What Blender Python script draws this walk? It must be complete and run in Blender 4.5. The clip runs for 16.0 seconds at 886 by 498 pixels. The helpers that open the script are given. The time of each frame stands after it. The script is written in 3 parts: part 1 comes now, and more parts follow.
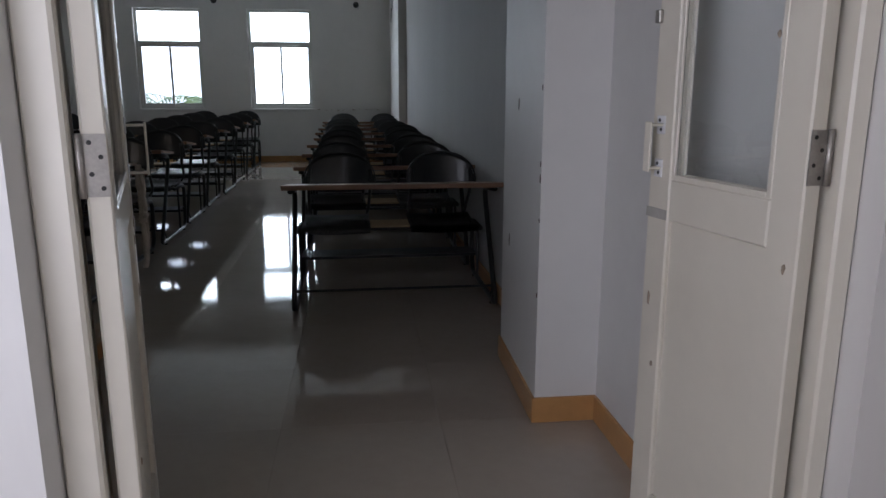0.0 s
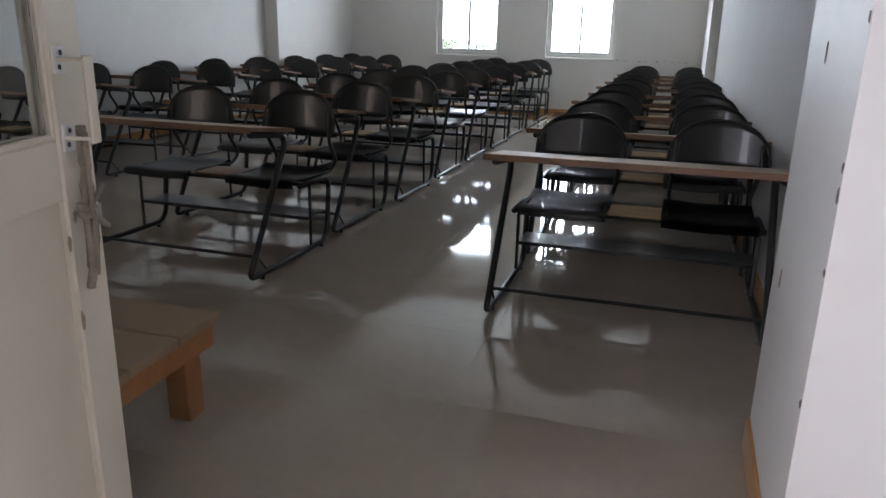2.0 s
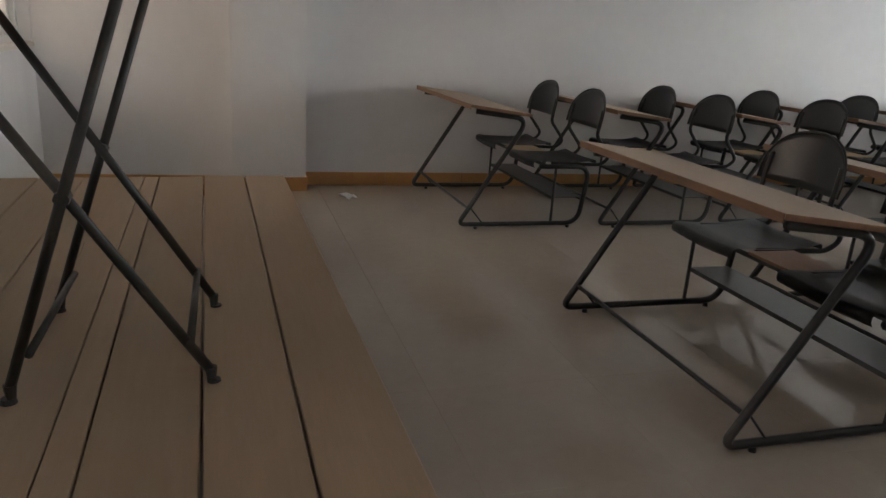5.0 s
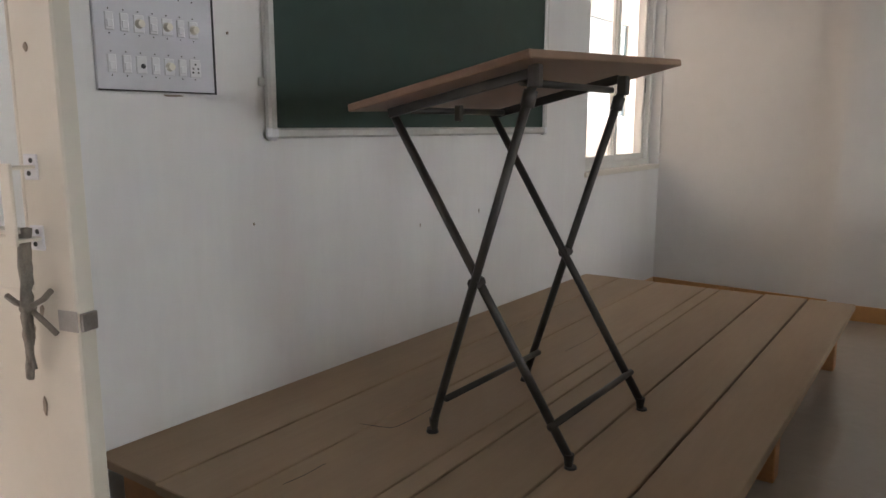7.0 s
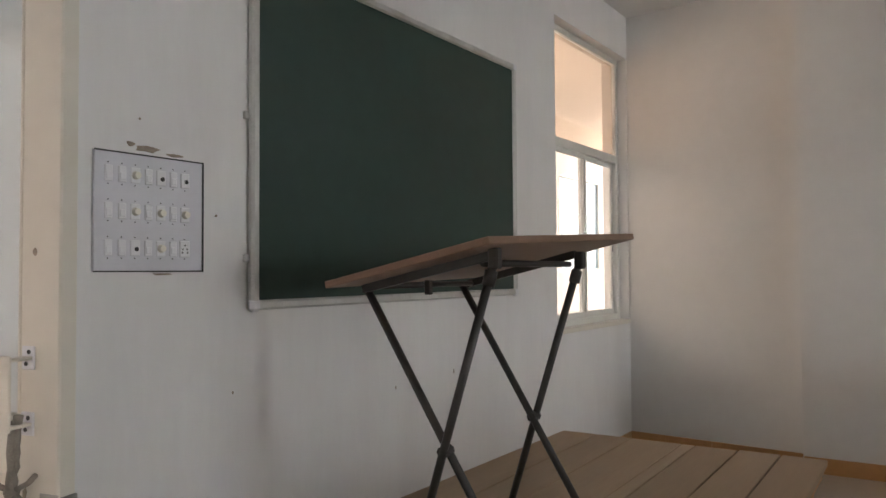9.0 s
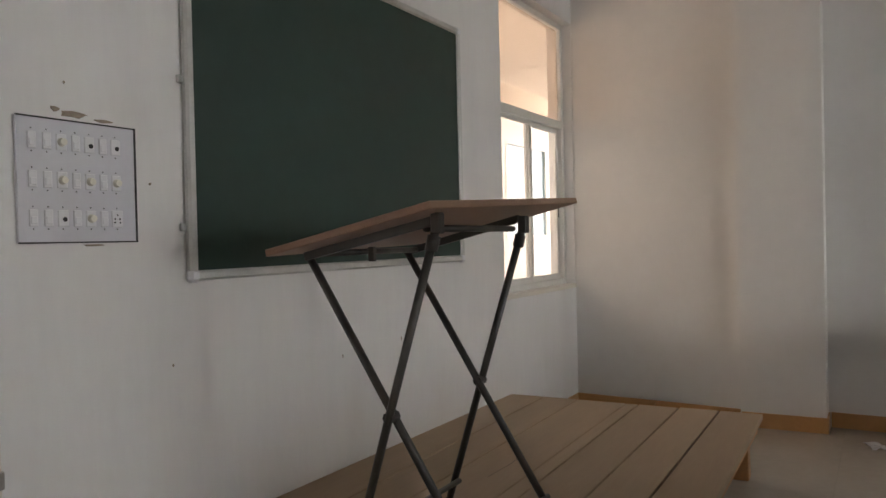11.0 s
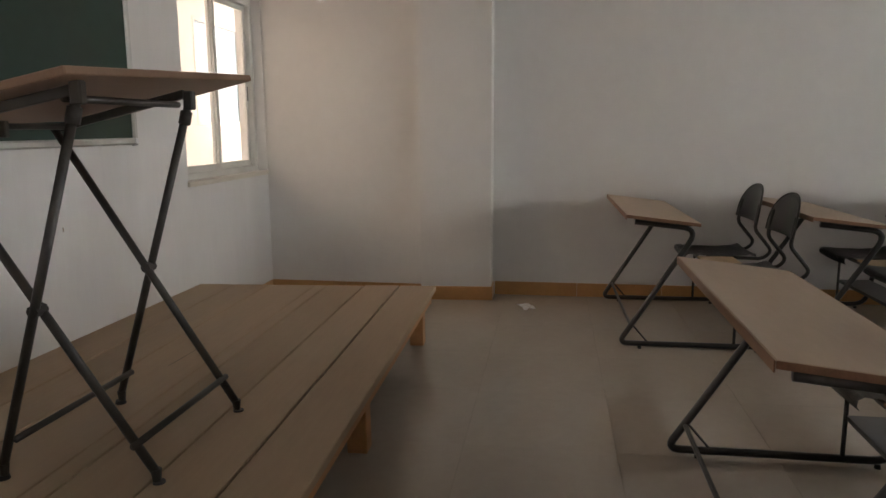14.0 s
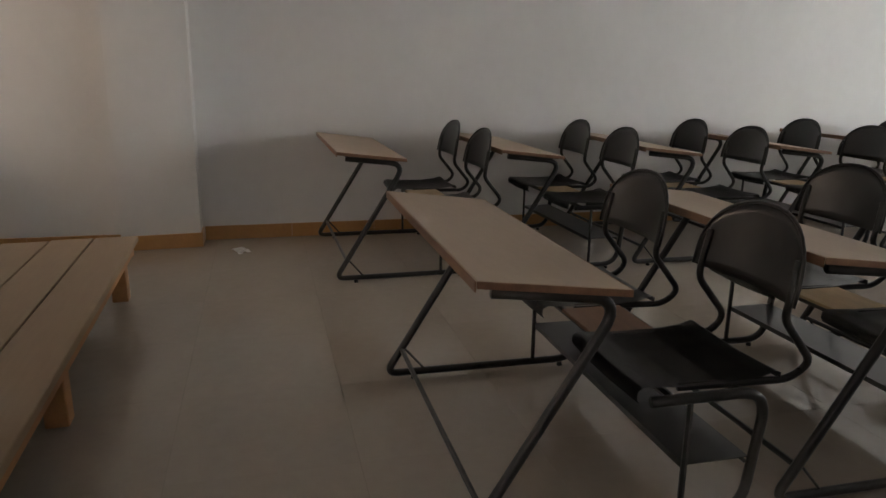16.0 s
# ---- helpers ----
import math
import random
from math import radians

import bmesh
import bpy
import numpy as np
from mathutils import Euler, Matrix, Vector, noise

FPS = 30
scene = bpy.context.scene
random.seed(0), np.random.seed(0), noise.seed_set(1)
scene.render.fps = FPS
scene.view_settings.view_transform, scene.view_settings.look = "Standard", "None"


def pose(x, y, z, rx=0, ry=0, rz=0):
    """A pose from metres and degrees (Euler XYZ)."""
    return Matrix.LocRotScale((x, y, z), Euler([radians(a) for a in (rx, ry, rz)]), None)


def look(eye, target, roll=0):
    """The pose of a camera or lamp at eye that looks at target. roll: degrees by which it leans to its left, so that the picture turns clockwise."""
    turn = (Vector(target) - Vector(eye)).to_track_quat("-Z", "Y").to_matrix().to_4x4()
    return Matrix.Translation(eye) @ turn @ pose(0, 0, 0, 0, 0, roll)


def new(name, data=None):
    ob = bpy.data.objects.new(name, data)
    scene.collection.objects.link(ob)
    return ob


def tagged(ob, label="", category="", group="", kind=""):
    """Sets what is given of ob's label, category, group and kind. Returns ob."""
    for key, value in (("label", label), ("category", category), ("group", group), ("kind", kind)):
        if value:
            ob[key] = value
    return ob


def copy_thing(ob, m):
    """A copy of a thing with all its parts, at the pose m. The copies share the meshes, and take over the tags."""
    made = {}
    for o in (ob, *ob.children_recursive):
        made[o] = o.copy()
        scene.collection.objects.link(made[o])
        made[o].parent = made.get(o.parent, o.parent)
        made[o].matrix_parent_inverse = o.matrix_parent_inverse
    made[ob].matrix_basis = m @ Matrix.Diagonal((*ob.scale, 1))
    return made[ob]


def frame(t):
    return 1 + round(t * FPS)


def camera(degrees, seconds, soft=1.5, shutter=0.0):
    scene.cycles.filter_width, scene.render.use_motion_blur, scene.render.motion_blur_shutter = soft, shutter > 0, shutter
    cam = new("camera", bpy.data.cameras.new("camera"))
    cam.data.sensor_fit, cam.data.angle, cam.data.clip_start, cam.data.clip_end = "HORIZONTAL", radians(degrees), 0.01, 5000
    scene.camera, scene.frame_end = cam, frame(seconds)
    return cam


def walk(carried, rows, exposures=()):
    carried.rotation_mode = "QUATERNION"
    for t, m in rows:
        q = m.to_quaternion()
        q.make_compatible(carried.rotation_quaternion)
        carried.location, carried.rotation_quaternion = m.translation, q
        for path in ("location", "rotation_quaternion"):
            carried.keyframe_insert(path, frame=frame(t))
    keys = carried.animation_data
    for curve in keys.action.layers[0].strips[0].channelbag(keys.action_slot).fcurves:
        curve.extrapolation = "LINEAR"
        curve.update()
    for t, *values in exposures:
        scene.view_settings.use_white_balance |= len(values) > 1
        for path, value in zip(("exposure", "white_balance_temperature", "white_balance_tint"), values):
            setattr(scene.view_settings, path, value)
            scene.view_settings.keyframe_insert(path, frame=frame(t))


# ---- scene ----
cam = camera(63.1, 16.0)
PATH = [
    (0, (-0.031, -1.347, 1.245), (0.198, 0.592, 0.811), 0.1),
    (0.5, (0.056, -1.105, 1.226), (0.131, 0.845, 0.787), 0.2),
    (1, (0.128, -0.797, 1.214), (0.016, 1.141, 0.732), 1.4),
    (1.5, (0.224, -0.541, 1.194), (-0.071, 1.37, 0.681), 0.8),
    (2, (0.316, -0.32, 1.202), (-0.265, 1.508, 0.634), 1.3),
    (2.5, (0.32, -0.074, 1.182), (-0.453, 1.652, 0.532), 2.2),
    (3, (0.314, 0.185, 1.182), (-0.645, 1.8, 0.495), 0.6),
    (3.5, (0.292, 0.444, 1.192), (-0.96, 1.866, 0.552), 1.9),
    (6, (-0.136, 1.571, 1.187), (-2.049, 1.25, 0.699), 2.0),
    (6.5, (-0.119, 1.761, 1.183), (-1.877, 0.895, 0.785), 1.3),
    (7, (-0.051, 1.906, 1.224), (-1.633, 0.73, 0.884), 0.1),
    (7.5, (-0.021, 1.967, 1.263), (-1.605, 0.764, 1.051), -0.2),
    (8, (0.01, 1.996, 1.27), (-1.595, 0.805, 1.215), -0.8),
    (8.5, (0.032, 2.013, 1.307), (-1.589, 0.843, 1.361), -0.7),
    (11, (0.005, 2.028, 1.296), (-1.701, 0.985, 1.272), -1.3),
    (11.5, (-0.029, 2.036, 1.284), (-1.815, 1.147, 1.146), -0.6),
    (12, (-0.028, 2.07, 1.267), (-1.873, 1.334, 1.036), -1.0),
    (12.5, (-0.022, 2.093, 1.261), (-1.904, 1.47, 0.996), -0.8),
    (13, (-0.017, 2.114, 1.257), (-1.927, 1.588, 0.981), -0.8),
    (13.5, (-0.023, 2.123, 1.249), (-1.956, 1.701, 0.953), -0.8),
    (14, (-0.03, 2.13, 1.255), (-1.981, 1.835, 0.922), -0.35),
    (14.5, (-0.035, 2.149, 1.248), (-1.994, 1.97, 0.885), -0.4),
    (15, (-0.042, 2.159, 1.245), (-2.0, 2.221, 0.845), -0.15),
    (15.5, (-0.044, 2.147, 1.246), (-1.974, 2.426, 0.798), 0.5),
    (16, (-0.05, 2.137, 1.248), (-1.929, 2.612, 0.755), 0.8),
]
EXPOSURES = [(0, -0.45, 5550, 16), (0.5, -0.25, 5600, 17), (1.0, 0.25, 5700, 18), (2.0, 1.15, 5700, 17), (2.5, 1.58, 5650, 16), (3.5, 1.7, 5600, 15), (6.0, 1.78, 6450, 20), (7.0, 1.82, 6250, 19), (11.0, 1.72, 6450, 19), (14.5, 1.72, 6550, 19), (16.0, 1.58, 6450, 19)]
walk(cam, [(t, look(e, g, r)) for t, e, g, r in PATH], EXPOSURES)

# ---- light ----
world = bpy.data.worlds.new("sky")
scene.world = world
world.use_nodes = True
wn = world.node_tree
sky = wn.nodes.new("ShaderNodeTexSky")
sky.sky_type = "NISHITA"
sky.sun_disc = False
sky.sun_elevation, sky.sun_rotation = radians(55), radians(200)
sky.air_density, sky.dust_density = 1.0, 3.0
wn.nodes["Background"].inputs["Strength"].default_value = 0.15
wn.links.new(sky.outputs["Color"], wn.nodes["Background"].inputs["Color"])

sun = new("sun", bpy.data.lights.new("sun", "SUN"))
sun.data.energy, sun.data.angle, sun.data.color = 3.0, radians(3), (1.0, 0.96, 0.9)
sun.matrix_world = look((0, 0, 10), (-1.2, 3.6, 3.0))


def area(name, eye, target, w, h, watts, colour):
    ob = new(name, bpy.data.lights.new(name, "AREA"))
    ob.data.shape, ob.data.size, ob.data.size_y = "RECTANGLE", w, h
    ob.data.energy, ob.data.color = watts, colour
    ob.matrix_world = look(eye, target)
    return ob


DAY = (0.95, 1.0, 0.93)
area("window_daylight", (-1.28, 11.66, 1.72), (-1.28, 0, 1.5), 1.0, 1.55, 30, DAY)
area("window_daylight", (-3.1, 11.66, 2.25), (-3.1, 0, 1.6), 1.0, 0.5, 13, DAY)
# added unseen lamp inside the closed corridor end, brightening the corridor
area("corridor_daylight", (-10.9, -1.1, 1.7), (0, -1.1, 1.3), 1.7, 2.6, 40, (1.0, 0.92, 0.82))
# added unseen lamp at the other end, brightening the left leaf's passage face
area("corridor_daylight", (4.4, -1.1, 1.6), (0, -0.6, 1.2), 1.6, 2.4, 16, (1.0, 0.95, 0.9))
# added unseen lamp before the solid corridor wall, brightening pillar and right leaf
area("balcony_daylight", (-0.75, -1.9, 1.45), (0.75, 1.1, 1.38), 2.4, 1.9, 56, (1.0, 0.95, 0.93))
# added unseen warm lamp along the solid corridor wall, brightening the left wall through window_3
area("corridor_daylight", (-4.4, -1.97, 1.9), (-4.4, 0, 1.5), 4.4, 1.6, 34, (1.0, 0.80, 0.60))


# ---- materials ----
def material(name, colour, rough=0.5, metal=0.0, vary=0.12, scale=6.0, stain=0.0, stain_colour=(0.2, 0.17, 0.13),
             bump=0.0, bump_scale=120.0, stretch=(1, 1, 1), island=0.0, coat=0.0, rough_vary=0.1):
    m = bpy.data.materials.new(name)
    m.use_nodes = True
    t = m.node_tree
    b = t.nodes["Principled BSDF"]
    tc = t.nodes.new("ShaderNodeTexCoord")
    mp = t.nodes.new("ShaderNodeMapping")
    mp.inputs["Scale"].default_value = stretch
    t.links.new(tc.outputs["Object"], mp.inputs["Vector"])

    def noise_node(sc, detail=5):
        n = t.nodes.new("ShaderNodeTexNoise")
        n.inputs["Scale"].default_value, n.inputs["Detail"].default_value = sc, detail
        t.links.new(mp.outputs["Vector"], n.inputs["Vector"])
        return n.outputs["Fac"]

    def maths(op, a, c):
        n = t.nodes.new("ShaderNodeMath")
        n.operation = op
        for k, v in enumerate((a, c)):
            if isinstance(v, (int, float)):
                n.inputs[k].default_value = v
            else:
                t.links.new(v, n.inputs[k])
        return n.outputs[0]

    def mix(f, a, c):
        n = t.nodes.new("ShaderNodeMix")
        n.data_type = "RGBA"
        for sock, v in ((n.inputs[0], f), (n.inputs[6], a), (n.inputs[7], c)):
            if hasattr(v, "links"):
                t.links.new(v, sock)
            elif isinstance(v, (int, float)):
                sock.default_value = v
            else:
                sock.default_value = (*v, 1)
        return n.outputs[2]

    dark = [c * (1 - vary) for c in colour]
    light = [min(1, c * (1 + vary)) for c in colour]
    broad, fine = noise_node(scale), noise_node(scale * 9)
    f = maths("ADD", maths("MULTIPLY", broad, 0.65), maths("MULTIPLY", fine, 0.35))
    ramp = t.nodes.new("ShaderNodeMapRange")
    ramp.inputs["From Min"].default_value, ramp.inputs["From Max"].default_value = 0.3, 0.7
    t.links.new(f, ramp.inputs["Value"])
    col = mix(ramp.outputs[0], dark, light)
    if stain:
        sn = noise_node(scale * 0.35, 8)
        sr = t.nodes.new("ShaderNodeMapRange")
        sr.inputs["From Min"].default_value, sr.inputs["From Max"].default_value = 0.52, 0.75
        sr.inputs["To Max"].default_value = stain
        t.links.new(sn, sr.inputs["Value"])
        col = mix(sr.outputs[0], col, stain_colour)
    if island:
        info = t.nodes.new("ShaderNodeObjectInfo")
        hsv = t.nodes.new("ShaderNodeHueSaturation")
        t.links.new(maths("ADD", maths("MULTIPLY", info.outputs["Random"], island), 1 - island / 2), hsv.inputs["Value"])
        t.links.new(col, hsv.inputs["Color"])
        col = hsv.outputs[0]
    t.links.new(col, b.inputs["Base Color"])
    t.links.new(maths("ADD", maths("MULTIPLY", broad, rough_vary), rough - rough_vary / 2), b.inputs["Roughness"])
    b.inputs["Metallic"].default_value = metal
    b.inputs["Coat Weight"].default_value = coat
    if bump:
        bn = t.nodes.new("ShaderNodeBump")
        bn.inputs["Strength"].default_value, bn.inputs["Distance"].default_value = bump, 0.004
        t.links.new(noise_node(bump_scale, 4), bn.inputs["Height"])
        t.links.new(bn.outputs["Normal"], b.inputs["Normal"])
    return m


def perforated(name, colour, rough):
    """Black sheet steel with rows of small round holes."""
    m = material(name, colour, rough, 0.0, 0.25, 5, coat=0.25, stain=0.3, stain_colour=(0.035, 0.033, 0.03))
    t = m.node_tree
    b, out = t.nodes["Principled BSDF"], t.nodes["Material Output"]
    tc = t.nodes.new("ShaderNodeTexCoord")
    vor = t.nodes.new("ShaderNodeTexVoronoi")
    vor.inputs["Scale"].default_value, vor.inputs["Randomness"].default_value = 150, 0.0
    t.links.new(tc.outputs["UV"], vor.inputs["Vector"])
    less = t.nodes.new("ShaderNodeMath")
    less.operation, less.inputs[1].default_value = "LESS_THAN", 0.10
    t.links.new(vor.outputs["Distance"], less.inputs[0])
    tr = t.nodes.new("ShaderNodeBsdfTransparent")
    mx = t.nodes.new("ShaderNodeMixShader")
    t.links.new(less.outputs[0], mx.inputs[0])
    t.links.new(b.outputs[0], mx.inputs[1])
    t.links.new(tr.outputs[0], mx.inputs[2])
    t.links.new(mx.outputs[0], out.inputs["Surface"])
    return m


def glass_material(name, tint, rough=0.0):
    m = bpy.data.materials.new(name)
    m.use_nodes = True
    b = m.node_tree.nodes["Principled BSDF"]
    b.inputs["Base Color"].default_value = (*tint, 1)
    b.inputs["Roughness"].default_value = rough
    b.inputs["Transmission Weight"].default_value = 1.0
    b.inputs["IOR"].default_value = 1.45
    return m


WALL = material("white_wall_paint", (0.74, 0.73, 0.71), 0.55, vary=0.04, scale=1.3, stain=0.15, stain_colour=(0.5, 0.45, 0.4), bump=0.12, bump_scale=60)
WALL_DRIP = material("streaked_wall_paint", (0.74, 0.73, 0.715), 0.55, vary=0.04, scale=3.2, stain=0.22, stain_colour=(0.45, 0.38, 0.34), bump=0.12, bump_scale=25, stretch=(1.3, 1, 0.22))
# base colour darker and greyer than WALL, for the right wall past the pillar
WALL_SIDE = material("grey_wall_paint", (0.52, 0.515, 0.50), 0.75, vary=0.05, scale=1.6, stain=0.3, stain_colour=(0.45, 0.42, 0.4), bump=0.15, bump_scale=45, stretch=(1, 1, 0.4))
CREAM = material("cream_corridor_paint", (0.80, 0.77, 0.71), 0.6, vary=0.04, scale=1.2, stain=0.15, stain_colour=(0.6, 0.5, 0.4), bump=0.1, bump_scale=60)
CEIL = material("ceiling_paint", (0.78, 0.78, 0.76), 0.7, vary=0.03, scale=1.0)
FLOOR = material("polished_floor_tile", (0.42, 0.365, 0.305), 0.05, vary=0.07, scale=2.2, stain=0.25, stain_colour=(0.32, 0.28, 0.24), island=0.005, rough_vary=0.03)
GROUT = material("tile_joint", (0.37, 0.33, 0.285), 0.4)
SKIRT = material("ochre_skirting_tile", (0.50, 0.27, 0.10), 0.3, vary=0.12, scale=4, stain=0.3, island=0.08)
DOOR = material("cream_enamel_paint", (0.70, 0.66, 0.57), 0.32, vary=0.04, scale=2.5, stain=0.3, stain_colour=(0.45, 0.38, 0.28), bump=0.05, bump_scale=30)
STEEL = material("dull_steel", (0.42, 0.40, 0.37), 0.42, metal=0.8, vary=0.2, scale=20)
ALU = material("aluminium", (0.62, 0.62, 0.60), 0.38, metal=0.75, vary=0.1, scale=12, stain=0.3)
TUBE = material("black_tube_enamel", (0.022, 0.022, 0.021), 0.33, vary=0.3, scale=14, stain=0.5, stain_colour=(0.08, 0.065, 0.05), rough_vary=0.25)
SEAT = perforated("perforated_black_steel", (0.015, 0.016, 0.016), 0.30)
BLACK = material("black_sheet_steel", (0.022, 0.022, 0.022), 0.38, vary=0.25, scale=8, stain=0.4, stain_colour=(0.09, 0.07, 0.06))
TOP = material("beige_laminate", (0.47, 0.37, 0.28), 0.52, vary=0.07, scale=3, stain=0.4, stain_colour=(0.36, 0.26, 0.19), stretch=(0.4, 1.5, 1), island=0.12, bump=0.04, bump_scale=40)
EDGE = material("brown_wood_edge", (0.24, 0.13, 0.075), 0.45, vary=0.25, scale=8, stretch=(0.3, 3, 3))
PANEL = material("raw_plywood", (0.50, 0.36, 0.20), 0.55, vary=0.18, scale=6, stretch=(0.5, 4, 1), stain=0.3)
PLANK = material("dusty_plank", (0.37, 0.265, 0.17), 0.62, vary=0.10, scale=2.4, stain=0.45, stain_colour=(0.32, 0.25, 0.19), stretch=(0.25, 2.5, 1), island=0.14, bump=0.1, bump_scale=50)
TIMBER = material("orange_timber_edge", (0.42, 0.20, 0.075), 0.55, vary=0.2, scale=5, stretch=(0.4, 3, 3), stain=0.3, bump=0.1, bump_scale=40)
DARKMETAL = material("dark_olive_enamel", (0.03, 0.028, 0.024), 0.42, vary=0.3, scale=16, stain=0.5, stain_colour=(0.10, 0.075, 0.05))
BOARD = material("green_chalkboard", (0.018, 0.045, 0.034), 0.5, vary=0.18, scale=1.6, stain=0.25, stain_colour=(0.05, 0.075, 0.065), rough_vary=0.2)
PLASTIC = material("white_switch_plastic", (0.72, 0.72, 0.74), 0.35, vary=0.04, scale=8)
SWBOARD = material("pale_grey_laminate", (0.62, 0.62, 0.66), 0.4, vary=0.05, scale=5, stain=0.2)
IVORY = material("ivory_knob", (0.80, 0.77, 0.68), 0.3)
INK = material("black_plastic", (0.02, 0.02, 0.02), 0.4)
RAG = material("grey_rag", (0.25, 0.225, 0.19), 0.95, vary=0.3, scale=30, bump=0.6, bump_scale=200)
TAPE = material("grey_tape", (0.42, 0.40, 0.37), 0.4, vary=0.15, scale=25)
GLASS = glass_material("clear_glass", (0.96, 0.98, 0.98))
DUSTY = glass_material("dusty_brown_glass", (0.72, 0.62, 0.53), 0.05)
BLUEGLASS = material("blue_tinted_glazing", (0.14, 0.25, 0.31), 0.12, vary=0.08, scale=1.5, stain=0.2, stain_colour=(0.24, 0.34, 0.40))
LEAF = material("palm_leaf", (0.22, 0.31, 0.12), 0.45, vary=0.35, scale=6)
BARK = material("palm_bark", (0.17, 0.14, 0.11), 0.9, vary=0.3, scale=12, bump=0.8, bump_scale=30)
EARTH = material("earth", (0.16, 0.15, 0.08), 0.95, vary=0.3, scale=0.3)
CHALK = material("wall_stain", (0.33, 0.27, 0.21), 0.8, vary=0.3, scale=40)


TOP.node_tree.nodes["Principled BSDF"].inputs["Specular IOR Level"].default_value = 0.12
HAZE = bpy.data.materials.new("bright_hazy_sky")
HAZE.use_nodes = True
em = HAZE.node_tree.nodes.new("ShaderNodeEmission")
em.inputs["Color"].default_value, em.inputs["Strength"].default_value = (0.93, 0.97, 1.0, 1), 3.6
HAZE.node_tree.links.new(em.outputs[0], HAZE.node_tree.nodes["Material Output"].inputs["Surface"])


# ---- mesh helpers ----
def mesh_of(bm, mat, smooth=False):
    me = bpy.data.meshes.new("mesh")
    bmesh.ops.recalc_face_normals(bm, faces=bm.faces)
    bm.to_mesh(me)
    bm.free()
    me.materials.append(mat)
    if smooth:
        for p in me.polygons:
            p.use_smooth = True
    return me


def part(name, bm, mat, parent=None, label="", smooth=False):
    ob = new(name, mesh_of(bm, mat, smooth))
    if parent:
        ob.parent = parent
    if label:
        tagged(ob, label)
    return ob


def box(x0, x1, y0, y1, z0, z1, bevel=0.0, bm=None):
    bm = bm or bmesh.new()
    sub = bmesh.new() if bevel else bm
    vs = [sub.verts.new((x, y, z)) for x in (x0, x1) for y in (y0, y1) for z in (z0, z1)]
    for f in ((0, 1, 3, 2), (4, 6, 7, 5), (0, 4, 5, 1), (2, 3, 7, 6), (0, 2, 6, 4), (1, 5, 7, 3)):
        sub.faces.new([vs[k] for k in f])
    if bevel:
        bmesh.ops.recalc_face_normals(sub, faces=sub.faces)
        bmesh.ops.bevel(sub, geom=list(sub.edges), offset=bevel, segments=1, affect="EDGES", profile=0.5)
        me = bpy.data.meshes.new("tmp")
        sub.to_mesh(me)
        sub.free()
        bm.from_mesh(me)
        bpy.data.meshes.remove(me)
    return bm


def prism(outline, z0, z1, bm=None):
    """A solid from a plan outline of (x, y)."""
    bm = bm or bmesh.new()
    low = [bm.verts.new((x, y, z0)) for x, y in outline]
    high = [bm.verts.new((x, y, z1)) for x, y in outline]
    bm.faces.new(low)
    bm.faces.new(high)
    n = len(outline)
    for k in range(n):
        bm.faces.new((low[k], low[(k + 1) % n], high[(k + 1) % n], high[k]))
    return bm


def rounded(points, radius, steps=5):
    """A polyline with its corners rounded."""
    pts = [Vector(p) for p in points]
    out = [pts[0]]
    for a, b, c in zip(pts, pts[1:], pts[2:]):
        r = min(radius, (a - b).length * 0.49, (c - b).length * 0.49)
        p, q = b + (a - b).normalized() * r, b + (c - b).normalized() * r
        for k in range(steps + 1):
            u = k / steps
            out.append(p * (1 - u) ** 2 + b * 2 * u * (1 - u) + q * u * u)
    out.append(pts[-1])
    return out


def tube(points, r, sides=8, bm=None):
    bm = bm or bmesh.new()
    pts = [Vector(p) for p in points]
    rings = []
    side = None
    for k, p in enumerate(pts):
        d = (pts[min(k + 1, len(pts) - 1)] - pts[max(k - 1, 0)]).normalized()
        if side is None:
            side = d.orthogonal().normalized()
        side = (side - d * side.dot(d)).normalized()
        up = d.cross(side)
        rings.append([bm.verts.new(p + (side * math.cos(a) + up * math.sin(a)) * r) for a in (2 * math.pi * j / sides for j in range(sides))])
    for a, b in zip(rings, rings[1:]):
        for j in range(sides):
            bm.faces.new((a[j], a[(j + 1) % sides], b[(j + 1) % sides], b[j]))
    bm.faces.new(rings[0])
    bm.faces.new(rings[-1])
    return bm


def disc(cx, cy, z0, z1, r0, r1, sides=10, bm=None, axis="z"):
    bm = bm or bmesh.new()
    rings = []
    for z, r in ((z0, r0), (z1, r1)):
        ring = []
        for k in range(sides):
            a = 2 * math.pi * k / sides
            u, v = cx + r * math.cos(a), cy + r * math.sin(a)
            ring.append(bm.verts.new((u, v, z) if axis == "z" else (u, z, v)))
        rings.append(ring)
    for j in range(sides):
        bm.faces.new((rings[0][j], rings[0][(j + 1) % sides], rings[1][(j + 1) % sides], rings[1][j]))
    bm.faces.new(rings[0])
    bm.faces.new(rings[1])
    return bm


def thing(name, label, category, group="", kind="", at=None):
    ob = new(name)
    ob.empty_display_size = 0.1
    tagged(ob, label, category, group, kind)
    if at is not None:
        ob.matrix_world = at
    return ob


def structure(name, bm, mat, label, category):
    return tagged(part(name, bm, mat), label, category, kind="structure")


# ---- the room ----
H = 3.25           # ceiling height
FAR = 11.5         # far wall
LX, LC = -5.40, -5.20   # left wall and its columns
FLOOR_BASE = structure("floor", box(-11.0, 4.5, -2.2, FAR + 0.3, -0.25, -0.006), GROUT, "grey concrete floor slab under polished tiles", "floor")
structure("ceiling", box(-11.0, 4.5, -2.2, FAR + 0.3, H, H + 0.2), CEIL, "plain white painted ceiling slab", "ceiling")

